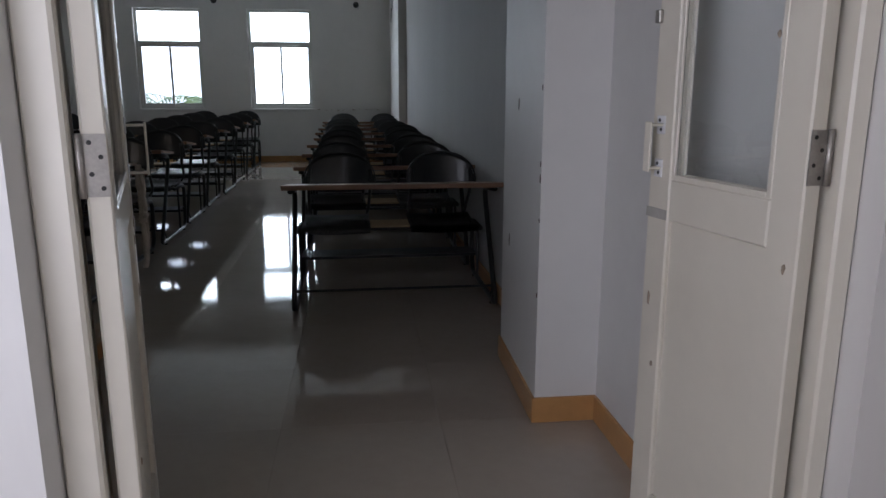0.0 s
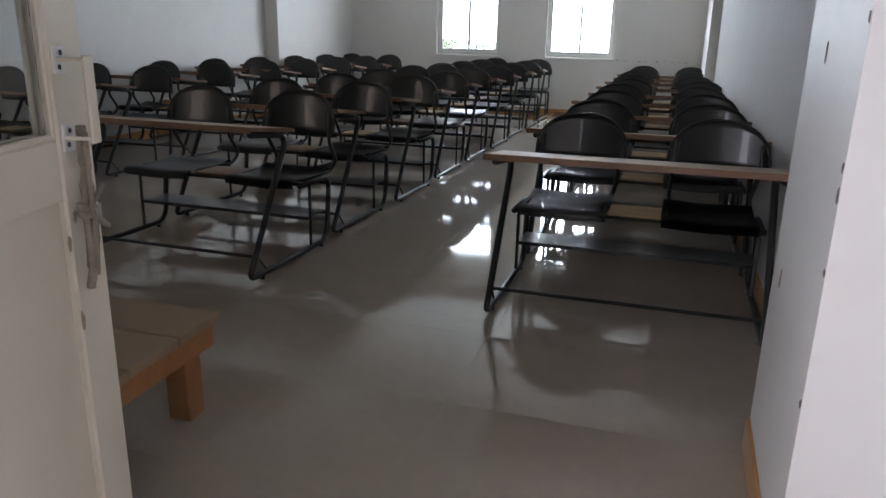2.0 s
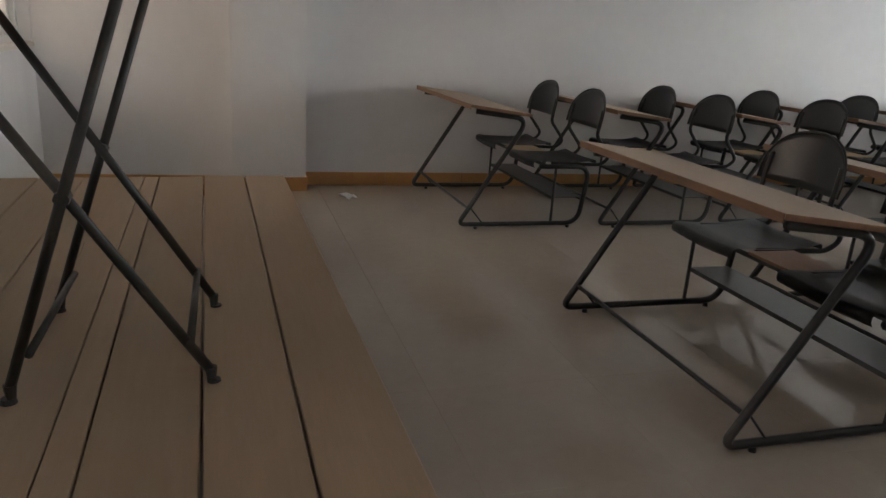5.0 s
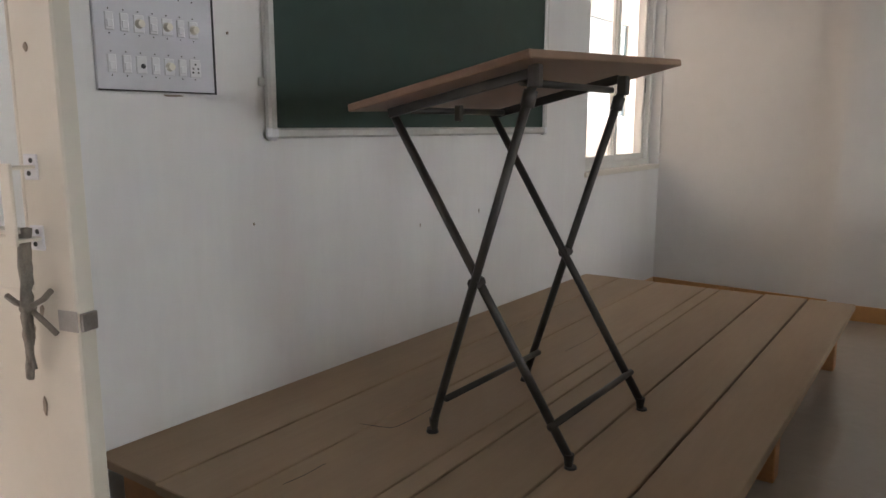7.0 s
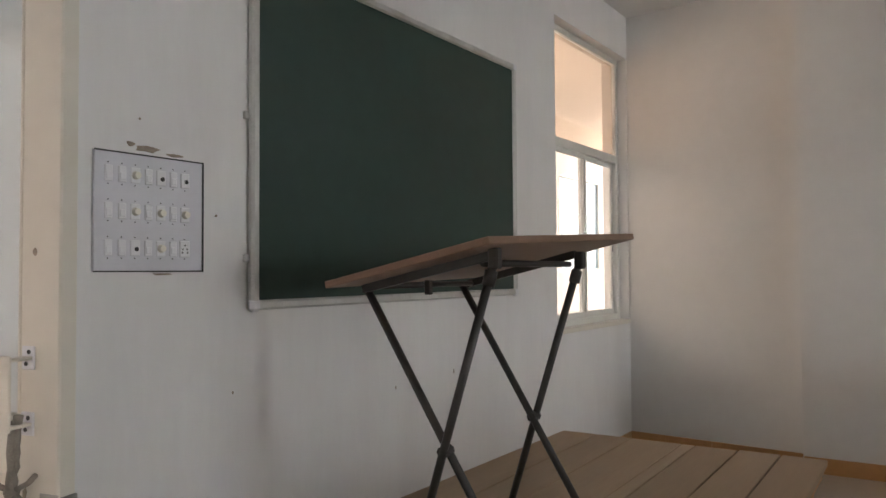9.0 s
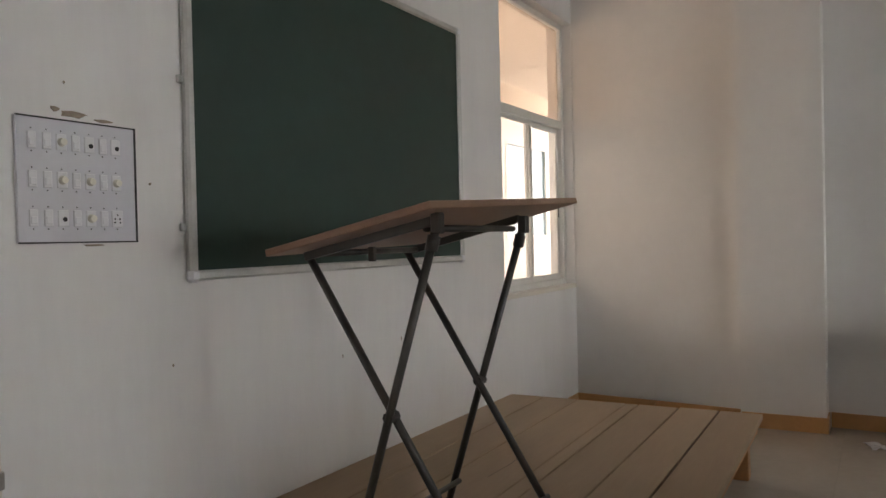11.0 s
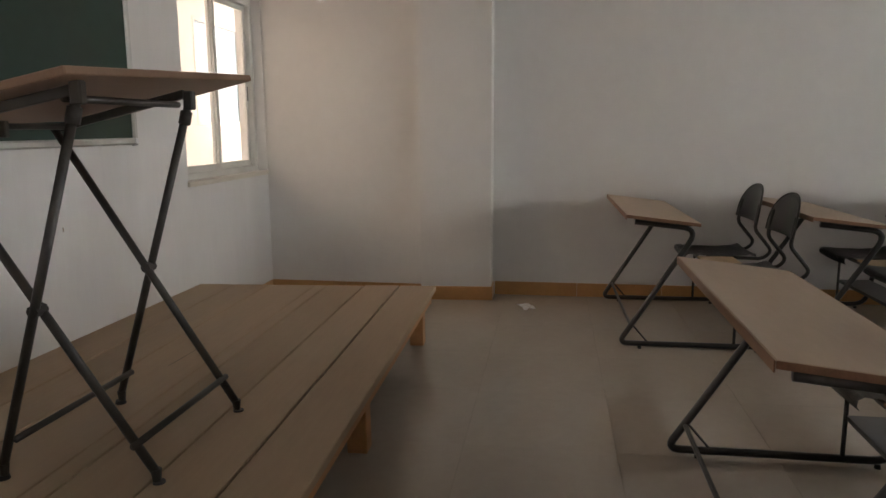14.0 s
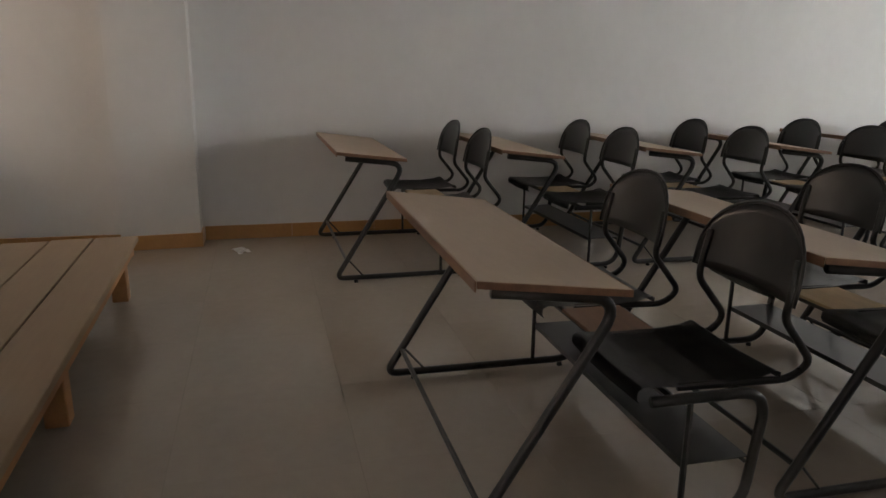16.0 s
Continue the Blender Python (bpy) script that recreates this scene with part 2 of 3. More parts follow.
# door wall with the doorway and the corridor window
DL, DR, DH = -0.556, 0.886, 2.12
WX0, WX1, WZ0, WZ1 = -5.25, -4.04, 0.94, 2.925
bm = bmesh.new()
box(WX1, DL, -0.2, 0, 0, H, bm=bm)
box(DL, DR, -0.2, 0, DH, H, bm=bm)
box(WX0 - 0.45, WX1, -0.2, 0, 0, WZ0, bm=bm)
box(WX0 - 0.45, WX1, -0.2, 0, WZ1, H, bm=bm)
box(WX0 - 0.45, WX0, -0.2, 0, WZ0, WZ1, bm=bm)
box(DR, 1.25, -0.2, 0, 0, H, bm=bm)
structure("wall_door_side", bm, WALL_DRIP, "white painted wall with scuffs, holding chalkboard and doorway", "wall")

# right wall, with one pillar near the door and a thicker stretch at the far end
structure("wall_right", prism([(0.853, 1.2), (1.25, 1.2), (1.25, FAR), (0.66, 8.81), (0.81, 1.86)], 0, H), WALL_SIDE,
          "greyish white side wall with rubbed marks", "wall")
structure("wall_right_near", prism([(0.872, 0.0), (1.25, 0.0), (1.25, 1.2), (0.853, 1.2)], 0, H), WALL, "white painted wall between the doorway and the pillar", "wall")
structure("pillar_right_near", prism([(0.615, 1.15), (0.90, 1.15), (0.90, 1.86), (0.625, 1.86)], 0, H), WALL, "white painted square pillar with chipped corners", "pillar")
structure("pillar_right_far", prism([(0.552, 8.8), (1.25, 8.8), (1.25, FAR), (0.562, FAR)], 0, H), WALL, "white painted wall pillar beside the far wall", "pillar")

# left wall
structure("wall_left", prism([(-5.265, 0.0), (-5.235, 1.19), (LX, 1.4), (LX, FAR), (-5.7, FAR), (-5.7, 0.0)], 0, H), WALL, "white painted side wall with dark rub marks", "wall")
structure("pillar_left_near", prism([(-5.3, 1.19), (-5.165, 1.19), (LC, 1.70), (-5.6, 1.70), (-5.6, 1.19)], 0, H), WALL, "white painted pillar standing proud of the wall", "pillar")
structure("pillar_left_far", prism([(LC, 9.1), (-5.16, FAR), (-5.6, FAR), (-5.6, 9.1)], 0, H), WALL, "white painted wall pillar at the far corner", "pillar")

# far wall with two windows
WINS = ((-3.635, -2.563), (-1.807, -0.756))
FZ0, FZ1, FZM = 0.91, 2.53, 1.985
bm = bmesh.new()
xs = [-5.7, WINS[0][0], WINS[0][1], WINS[1][0], WINS[1][1], 1.25]
for a, b in ((0, 1), (2, 3), (4, 5)):
    box(xs[a], xs[b], FAR, FAR + 0.23, 0, H, bm=bm)
for a, b in WINS:
    box(a, b, FAR, FAR + 0.23, 0, FZ0, bm=bm)
    box(a, b, FAR, FAR + 0.23, FZ1, H, bm=bm)
structure("wall_far", bm, WALL, "off-white end wall with two bright windows", "wall")

# corridor shell
CX0, CX1, CZ0, CZ1 = -9.42, -8.12, 1.29, 2.55
bm = box(-11.0, CX0, -2.2, -2.0, 0, H)
box(CX1, 4.5, -2.2, -2.0, 0, H, bm=bm)
box(CX0, CX1, -2.2, -2.0, 0, CZ0, bm=bm)
box(CX0, CX1, -2.2, -2.0, CZ1, H, bm=bm)
structure("wall_corridor", bm, CREAM, "cream painted corridor wall", "wall")
structure("wall_corridor_near", box(1.25, 4.5, -0.2, 0, 0, H), WALL, "white corridor wall beside the doorway", "wall")
structure("wall_corridor_far", box(-11.0, -5.7, -0.2, 0, 0, H), CREAM, "cream corridor wall beyond the classroom", "wall")


# ---- windows ----
def window(name, x0, x1, z0, z1, zm, y, label):
    """A window with a fixed light over two sliding sashes, its frame at depth y."""
    w = thing(name, label, "window", kind="structure")
    f, d = 0.045, 0.06
    part("frame", box(x0, x0 + f, y, y + d, z0, z1, 0.004), ALUWHITE, w)
    part("frame", box(x1 - f, x1, y, y + d, z0, z1, 0.004), ALUWHITE, w)
    part("frame", box(x0 + f, x1 - f, y, y + d, z0, z0 + f, 0.004), ALUWHITE, w)
    part("frame", box(x0 + f, x1 - f, y, y + d, z1 - f, z1, 0.004), ALUWHITE, w)
    part("transom", box(x0 + f, x1 - f, y - 0.004, y + d, zm - 0.03, zm + 0.03, 0.004), ALUWHITE, w)
    p = part("pane", box(x0 + f, x1 - f, y + 0.028, y + 0.033, zm + 0.03, z1 - f), DUSTY if y < 0 else GLASS, w)
    p.visible_shadow = False
    xm = (x0 + x1) / 2
    for k, (a, b) in enumerate(((x0 + f, xm + 0.02), (xm - 0.02, x1 - f))):
        yy = y + 0.006 + 0.026 * k
        s = part("sash", box(a, a + 0.035, yy, yy + 0.022, z0 + f, zm - 0.03, 0.003), ALUWHITE, w)
        part("stile", box(b - 0.035, b, yy, yy + 0.022, z0 + f, zm - 0.03, 0.003), ALUWHITE, s)
        part("rail", box(a + 0.035, b - 0.035, yy, yy + 0.022, z0 + f, z0 + f + 0.04, 0.003), ALUWHITE, s)
        part("rail", box(a + 0.035, b - 0.035, yy, yy + 0.022, zm - 0.065, zm - 0.03, 0.003), ALUWHITE, s)
        p = part("pane", box(a + 0.035, b - 0.035, yy + 0.009, yy + 0.013, z0 + f + 0.04, zm - 0.065), GLASS, s)
        p.visible_shadow = False
    return w


ALUWHITE = material("white_coated_aluminium", (0.70, 0.70, 0.66), 0.4, vary=0.05, scale=6, stain=0.3, stain_colour=(0.4, 0.35, 0.28))
for n, (a, b) in enumerate(WINS):
    w = window("window_%d" % (n + 1), a, b, FZ0, FZ1, FZM, FAR + 0.06, "white framed sliding window with a fixed top light, bright daylight outside")
    part("window_sill", box(a - 0.02, b + 0.02, FAR - 0.02, FAR + 0.058, FZ0 - 0.03, FZ0 - 0.003, 0.004), WALL, w)
w = window("window_3", WX0, WX1, WZ0, WZ1, 2.155, -0.13, "cream framed sliding window opening onto the corridor")
part("window_sill", box(WX0 + 0.002, WX1 + 0.01, -0.068, 0.015, WZ0 - 0.028, WZ0 + 0.004, 0.005), DOOR, w)
part("latch", box(WX0 + 0.05, WX0 + 0.065, -0.128, -0.10, 1.45, 1.56, 0.003), INK, w)

# blue glazed window across the corridor
w = thing("window_4", "blue tinted window in a white frame across the corridor", "window", kind="structure")
for a, b, c, d in ((CX0, CX0 + 0.05, CZ0, CZ1), (CX1 - 0.05, CX1, CZ0, CZ1), (CX0 + 0.05, CX1 - 0.05, CZ0, CZ0 + 0.05), (CX0 + 0.05, CX1 - 0.05, CZ1 - 0.05, CZ1)):
    part("frame", box(a, b, -2.05, -1.995, c, d, 0.004), ALUWHITE, w)
p = part("pane", box(CX0 + 0.05, CX1 - 0.05, -2.03, -2.024, CZ0 + 0.05, CZ1 - 0.05), BLUEGLASS, w)
p.visible_shadow = False


# ---- the double door ----
def door_frame():
    f = thing("door_frame", "cream painted wooden door frame with chipped edges", "door frame", kind="structure")
    for x0, s in ((DL + 0.002, 1), (DR - 0.002, -1)):
        a, e = x0, x0 + s * 0.029
        j = part("jamb", box(min(a, e), max(a, e), -0.1045, 0.004, 0, DH - 0.002, 0.004), DOOR, f)
        e = x0 + s * (0.064 if s > 0 else 0.042)
        part("stop", box(min(a, e), max(a, e), -0.135, -0.105, 0, DH - 0.002, 0.006), DOOR, j)
    part("head", box(DL + 0.066, DR - 0.044, -0.135, 0.004, DH - 0.07, DH - 0.002, 0.006), DOOR, f)
    return f


door_frame()


def hinge(parent, z, t, back):
    """A butt hinge on the leaf's hinge edge; its knuckle stands on the side away from the passage."""
    yk = 0.004 if back else -t - 0.004
    h = part("hinge", tube([(-0.006, yk, z - 0.053), (-0.006, yk, z + 0.053)], 0.0065, 8), STEEL, parent, "dull steel butt hinge", True)
    part("hinge_plate", box(-0.0028, -0.0003, -t + 0.002, -0.002, z - 0.052, z + 0.052), STEEL, h)
    for k in (-0.038, -0.014, 0.014, 0.038):
        bm = disc(-t / 2 + (0.008 if k in (-0.014, 0.038) else -0.008), z + k, 0, 0.0012, 0.0042, 0.0042, 8)
        for v in bm.verts:
            v.co = Vector((-0.0029 - v.co.z, v.co.x, v.co.y))
        part("screw", bm, INK, h)
    return h


def door_leaf(name, width, at, label, st=0.085, bead=0.014):
    """Local: hinge edge at x=0, free edge at x=width, thickness along y, front face at y=0."""
    leaf = thing(name, label, "door", kind="structure", at=at)
    t, zt = 0.04, 2.04
    part("stile", box(0, st, -t, 0, 0.012, zt, 0.004), DOOR, leaf)
    part("stile", box(width - st, width, -t, 0, 0.012, zt, 0.004), DOOR, leaf)
    for z0, z1 in ((0.012, 0.19), (0.93, 1.03), (zt - 0.11, zt)):
        part("rail", box(st, width - st, -t + 0.001, -0.001, z0, z1, 0.004), DOOR, leaf)
    part("panel", box(st, width - st, -t + 0.013, -0.013, 0.19, 0.93), DOOR, leaf)
    g = part("pane", box(st, width - st, -t / 2 - 0.002, -t / 2 + 0.002, 1.03, zt - 0.11), GLASS, leaf)
    g.visible_shadow = False
    for y0, y1 in ((-0.0095, -0.002), (-t + 0.002, -t + 0.0095)):
        bm = bmesh.new()
        for a, b, c, d in ((st, st + bead, 1.03, zt - 0.11), (width - st - bead, width - st, 1.03, zt - 0.11),
                           (st + bead, width - st - bead, 1.03, 1.03 + bead), (st + bead, width - st - bead, zt - 0.11 - bead, zt - 0.11)):
            box(a, b, y0, y1, c, d, 0.002, bm)
        part("glazing_bead", bm, DOOR, leaf)
    return leaf


def pull_handle(leaf, x, y, z, side, reach=0.040, tall=0.150):
    bm = box(x - 0.013, x + 0.013, min(y + side * reach, y + side * (reach + 0.006)), max(y + side * reach, y + side * (reach + 0.006)), z - 0.008, z + tall + 0.008, 0.002)
    for zz in (z, z + tall):
        box(x - 0.012, x + 0.012, min(y, y + side * (reach + 0.0005)), max(y, y + side * (reach + 0.0005)), zz - 0.003, zz + 0.003, 0.0012, bm)
    h = part("handle", bm, DOOR, leaf, "cream painted flat bow handle")
    for zz in (z, z + tall):
        part("handle_plate", box(x - 0.016, x + 0.016, min(y, y + side * 0.004), max(y, y + side * 0.004), zz - 0.022, zz + 0.022, 0.0015), PLASTIC, h)
        for dz in (-0.011, 0.011):
            bm = disc(x + dz * 0.3, zz + dz, 0, 0.001, 0.0045, 0.0045, 8, axis="y")
            for v in bm.verts:
                v.co.y = y + side * (0.0042 + v.co.y)
            part("screw", bm, INK, h)
    return h


LEFT_TURN, RIGHT_TURN = 104.7, 101.4
left_leaf = door_leaf("door_1", 0.797, pose(-0.479, -0.10, 0, 0, 0, LEFT_TURN), "cream glazed door leaf standing open, knotted rag on its handle", 0.100, 0.009)
right_leaf = door_leaf("door_2", 0.50, pose(0.80, -0.09, 0, 0, 0, RIGHT_TURN), "narrow cream glazed door leaf standing half open")
pull_handle(left_leaf, 0.722, -0.04, 1.03, -1, 0.046, 0.122)
pull_handle(right_leaf, 0.462, 0.0, 1.055, 1, 0.034, 0.105)
for z in (0.25, 1.12, 1.85):
    hinge(left_leaf, z, 0.04, True)
    hinge(right_leaf, z, 0.04, False)


def rag():
    """A strip of cloth knotted round the door handle."""
    r = thing("rag", "grey twisted cloth rag knotted and hanging from door handle", "rag")
    random.seed(4)
    for k, (pts, rad) in enumerate(((((0, 0, 0.02), (0.004, 0, -0.05), (0.012, 0, -0.1), (0.016, 0.004, -0.2), (0.024, 0, -0.25)), 0.0072),
                                    (((0.006, 0.006, 0.01), (0.008, 0.008, -0.08), (0.012, 0.01, -0.15), (0.008, 0.006, -0.23)), 0.0055))):
        bm = tube(rounded(pts, 0.05, 4), rad, 8)
        for v in bm.verts:
            v.co += Vector((random.uniform(-1, 1), random.uniform(-1, 1), 0)) * 0.0025
        part("strand", bm, RAG, r, "", True)
    knot = bmesh.new()
    bmesh.ops.create_icosphere(knot, subdivisions=2, radius=0.014)
    for v in knot.verts:
        v.co = v.co * (1 + 0.3 * noise.noise(v.co * 60)) + Vector((0.012, 0, -0.12))
    part("knot", knot, RAG, r, "", True)
    for a in ((-0.045, 0.0, -0.085), (-0.05, 0.0, -0.16), (0.05, 0.01, -0.10)):
        part("loose_end", tube([(0.012, 0, -0.12), (a[0] * 0.6, a[1], a[2] * 0.6 - 0.05), a], 0.0055, 6), RAG, r, "", True)
    return r


RAGAT = left_leaf.matrix_world @ Vector((0.724, -0.064, 1.03))
r = rag()
r.matrix_world = Matrix.Translation(RAGAT) @ pose(0, 0, 0, 0, 0, LEFT_TURN + 180)
# strip of tape and a bolt on the free edge
part("tape", box(0.754, 0.798, -0.042, -0.0405, 0.868, 0.905), TAPE, left_leaf, "torn grey tape strip")
part("latch", box(0.7975, 0.805, -0.036, -0.004, 0.868, 0.900, 0.001), STEEL, left_leaf, "small steel latch plate")
part("tape", box(0.418, 0.502, 0.0005, 0.002, 0.93, 0.955), TAPE, right_leaf, "torn grey tape strip")
part("bolt", box(0.482, 0.502, 0.0005, 0.012, 1.40, 1.43, 0.002), STEEL, right_leaf, "small steel bolt")


# ---- chalkboard, switchboard ----
def chalkboard(x0, x1, z0, z1):
    b = thing("chalkboard", "dark green chalkboard in a dull aluminium frame on the wall", "chalkboard")
    part("board", box(x0 + 0.02, x1 - 0.02, 0.003, 0.022, z0 + 0.02, z1 - 0.02), BOARD, b)
    f = 0.035
    for a, c, d, e in ((x0, x0 + f, z0 + 0.02, z1 - 0.02), (x1 - f, x1, z0 + 0.02, z1 - 0.02), (x0 + 0.02, x1 - 0.02, z0, z0 + f), (x0 + 0.02, x1 - 0.02, z1 - f, z1)):
        part("frame", box(a, c, 0.002, 0.034, d, e, 0.008), ALU, b)
    for x in (x0 + 0.018, x1 - 0.018):
        for z in (z0 + 0.018, z1 - 0.018):
            part("corner_cap", box(x - 0.024, x + 0.024, 0.003, 0.037, z - 0.024, z + 0.024, 0.012), PLASTIC, b)
    return b


chalk = chalkboard(-3.495, -1.628, 1.177, 2.468)


for z in (1.86, 1.36):
    part("hanger", box(-1.628, -1.607, 0.002, 0.018, z - 0.014, z + 0.014, 0.003), ALU, chalk, "small aluminium hanging clip")


def switchboard(x0, x1, z0, z1):
    s = thing("switchboard", "square pale grey switchboard with three rows of switches", "switchboard")
    part("backing", box(x0, x1, 0.002, 0.016, z0, z1, 0.002), SWBOARD, s)
    for a, b, c, d in ((x0, x0 + 0.004, z0, z1), (x0, x1, z1 - 0.0035, z1 + 0.001), (x0, x1, z0 - 0.001, z0 + 0.0035)):
        part("edging", box(a - 0.001, b + 0.001, 0.0165, 0.0185, c, d), INK, s)
    grid = ("ssosbsb", "ssososo", "ssbsosp")
    for j, row in enumerate(grid):
        z = z1 - 0.066 - 0.109 * j
        for k, kind in enumerate(row):
            x = x1 - (0.041 + 0.0427 * k)
            if kind == "s":
                u = part("switch", box(x - 0.0125, x + 0.0125, 0.0163, 0.0215, z - 0.024, z + 0.024, 0.002), PLASTIC, s)
                part("rocker", box(x - 0.009, x + 0.009, 0.0217, 0.0245, z - 0.017, z + 0.004, 0.0015), PLASTIC, u)
            elif kind == "o":
                u = part("regulator", box(x - 0.016, x + 0.016, 0.0163, 0.020, z - 0.024, z + 0.024, 0.002), PLASTIC, s)
                part("knob", disc(x, z, 0.0202, 0.034, 0.013, 0.010, 14, axis="y"), IVORY, u, "ivory round knob")
            elif kind == "b":
                u = part("socket", box(x - 0.016, x + 0.016, 0.0163, 0.020, z - 0.024, z + 0.024, 0.002), PLASTIC, s)
                part("hole", disc(x - 0.004, z - 0.003, 0.0201, 0.0215, 0.007, 0.007, 10, axis="y"), INK, u)
            else:
                u = part("socket", box(x - 0.019, x + 0.019, 0.0163, 0.020, z - 0.026, z + 0.026, 0.002), PLASTIC, s)
                for dx, dz in ((0, 0.012), (-0.008, 0.0), (0.008, 0.0), (-0.009, -0.011), (0.009, -0.011)):
                    part("hole", disc(x + dx, z + dz, 0.0201, 0.0212, 0.0028, 0.0028, 8, axis="y"), INK, u)
            for dz in (0.032, -0.031):
                part("screw", disc(x, z + dz, 0.0163, 0.0172, 0.0022, 0.0022, 6, axis="y"), INK, s)
    return s


switchboard(-1.437, -1.07, 1.313, 1.668)


# ---- the dais ----
def dais(x0, x1, y1, z):
    d = thing("dais", "low wooden platform of dusty brown planks on short legs", "platform")
    seams = (-0.062, 0.225, 0.44, 0.735, 0.81, 1.04, 1.255, y1)
    random.seed(7)
    for a, b in zip(seams, seams[1:]):
        wide = 0.0065 if b in (1.04, 1.255) else 0.004 if b in (0.225, 0.81) else 0.002
        c0 = x0 + random.uniform(-0.006, 0.006)
        c1 = x1 + random.uniform(-0.008, 0.008)
        part("plank", box(c0, c1, a + 0.001, b - wide, z - 0.03, z + random.uniform(-0.0015, 0.0015), 0.003), PLANK, d)
    for xx in (x0 + 0.04, x1 - 0.012):
        part("bearer", box(xx - 0.028, xx - 0.002, 0.05, y1 - 0.03, z - 0.105, z - 0.031, 0.003), TIMBER, d)
    for yy in (0.06, 0.75, y1 - 0.055):
        part("bearer", box(x0 + 0.04, x1 - 0.042, yy, yy + 0.03, z - 0.09, z - 0.0315, 0.003), TIMBER, d)
    for xx in (x0 + 0.045, -2.675, x1 - 0.125):
        for yy in (0.10, y1 - 0.145):
            part("leg", box(xx, xx + 0.08, yy, yy + 0.08, 0.009 - 0.014 * (yy + 0.04), z - 0.0912, 0.004), TIMBER, d)
    return d


def crack(parent, points, z):
    """A dark hairline split in a plank."""
    bm = tube(rounded([(x, y, z) for x, y in points], 0.02, 3), 0.0013, 4)
    for v in bm.verts:
        v.co.z = z + (v.co.z - z) * 0.4
    return part("crack", bm, INK, parent)


platform = dais(-4.14, -1.018, 1.472, 0.32)
platform.matrix_world = pose(0, 0, -0.009, 0.8, 0, 0) @ pose(-4.14, 1.472, 0, 0, 0, 1.2) @ pose(4.14, -1.472, 0)


crack(platform, ((-1.60, 0.405), (-1.61, 0.445), (-1.63, 0.512), (-1.72, 0.518), (-1.83, 0.515)), 0.3215)
crack(platform, ((-1.20, 0.503), (-1.27, 0.512), (-1.345, 0.509)), 0.3215)
crack(platform, ((-2.62, 0.60), (-2.80, 0.612), (-2.93, 0.606)), 0.3215)


# ---- the folding lectern table ----
def lectern():
    l = thing("folding_table", "tall folding table with tilted brown top and crossed tube legs", "table")
    zd = 0.3215
    near, far = -1.66, -2.208
    # tilted top: low edge towards the chalkboard
    a, b = Vector((0, 0.45, 1.258)), Vector((0, 1.04, 1.396))
    n = Vector((0, -(b - a).z, (b - a).y)).normalized()
    bm = bmesh.new()
    x0, x1 = -2.595, -1.558
    vs = []
    for x in (x0, x1):
        for p in (a, b):
            for k in (0, 0.022):
                lift = 0.03 if x == x0 else (-0.018 if p is b else 0.0)
                vs.append(bm.verts.new(Vector((x, p.y, p.z + lift)) + n * k))
    for f in ((0, 1, 3, 2), (4, 6, 7, 5), (0, 4, 5, 1), (2, 3, 7, 6), (0, 2, 6, 4), (1, 5, 7, 3)):
        bm.faces.new([vs[k] for k in f])
    bmesh.ops.recalc_face_normals(bm, faces=bm.faces)
    bmesh.ops.bevel(bm, geom=list(bm.edges), offset=0.003, segments=1, affect="EDGES")
    part("tabletop", bm, EDGE2, l, "brown veneered board with worn edges")

    def under(y, k=0.014):
        u = (y - a.y) / (b.y - a.y)
        p = a.lerp(b, u)
        return p - n * k

    R = 0.0125
    for x in (near, far):
        inn = 0.018 if x == near else -0.018
        f, r = under(0.985, 0.04), under(0.505 if x == near else 0.53, 0.016)
        p0, p1, q0, q1 = Vector((0.675, zd + 0.03)), Vector((f.y, f.z)), Vector((1.11, zd + 0.03)), Vector((r.y, r.z))
        e, g = p1 - p0, q1 - q0
        cross = p0 + e * ((q0 - p0).cross(g) / e.cross(g))
        leg_a = part("leg", tube([(x, 0.675, zd + 0.03), (x, f.y, f.z)], R, 10), DARKMETAL, l, "", True)
        leg_b = part("leg", tube([(x - inn * 1.42, 1.11, zd + 0.03), (x - inn * 1.42, r.y, r.z)], R, 10), DARKMETAL, l, "", True)
        for g, y, xx in ((leg_a, 0.672, x), (leg_b, 1.113, x - inn * 1.42)):
            part("foot", disc(xx, y, zd, zd + 0.012, 0.019, 0.016, 12), INK, g)
            part("ferrule", disc(xx, y + (0.006 if y < 0.9 else -0.006), zd + 0.012, zd + 0.045, 0.011, 0.015, 10), DARKMETAL, g)
        part("pivot", tube([(x + inn * 0.5, cross.x, cross.y), (x - inn * 1.9, cross.x, cross.y)], 0.017, 8), DARKMETAL, l)
        rail = part("bearer", box(-0.008, 0.008, 0, (b - a).length - 0.13, -0.026, 0, 0.002), DARKMETAL, l)
        rail.matrix_local = pose(x, under(0.51).y, under(0.51, 0.004).z, math.degrees(math.atan2((b - a).z - (0.018 if x == near else 0.0), (b - a).y)), 0, 0)
        part("collar", tube([(x, f.y - 0.022, f.z - 0.075), (x, f.y - 0.011, f.z - 0.035)], 0.0185, 10), DARKMETAL, leg_a, "", True)
        part("bracket", box(x - 0.014, x + 0.014, f.y - 0.016, f.y + 0.016, f.z - 0.03, f.z + 0.028, 0.004), DARKMETAL, l)
    part("stretcher", tube([(near, 0.722, zd + 0.115), (far, 0.722, zd + 0.115)], 0.010, 8), DARKMETAL, l, "", True)
    part("stretcher", tube([(near, 1.062, zd + 0.115), (far, 1.062, zd + 0.115)], 0.010, 8), DARKMETAL, l, "", True)
    f = under(0.945, 0.045)
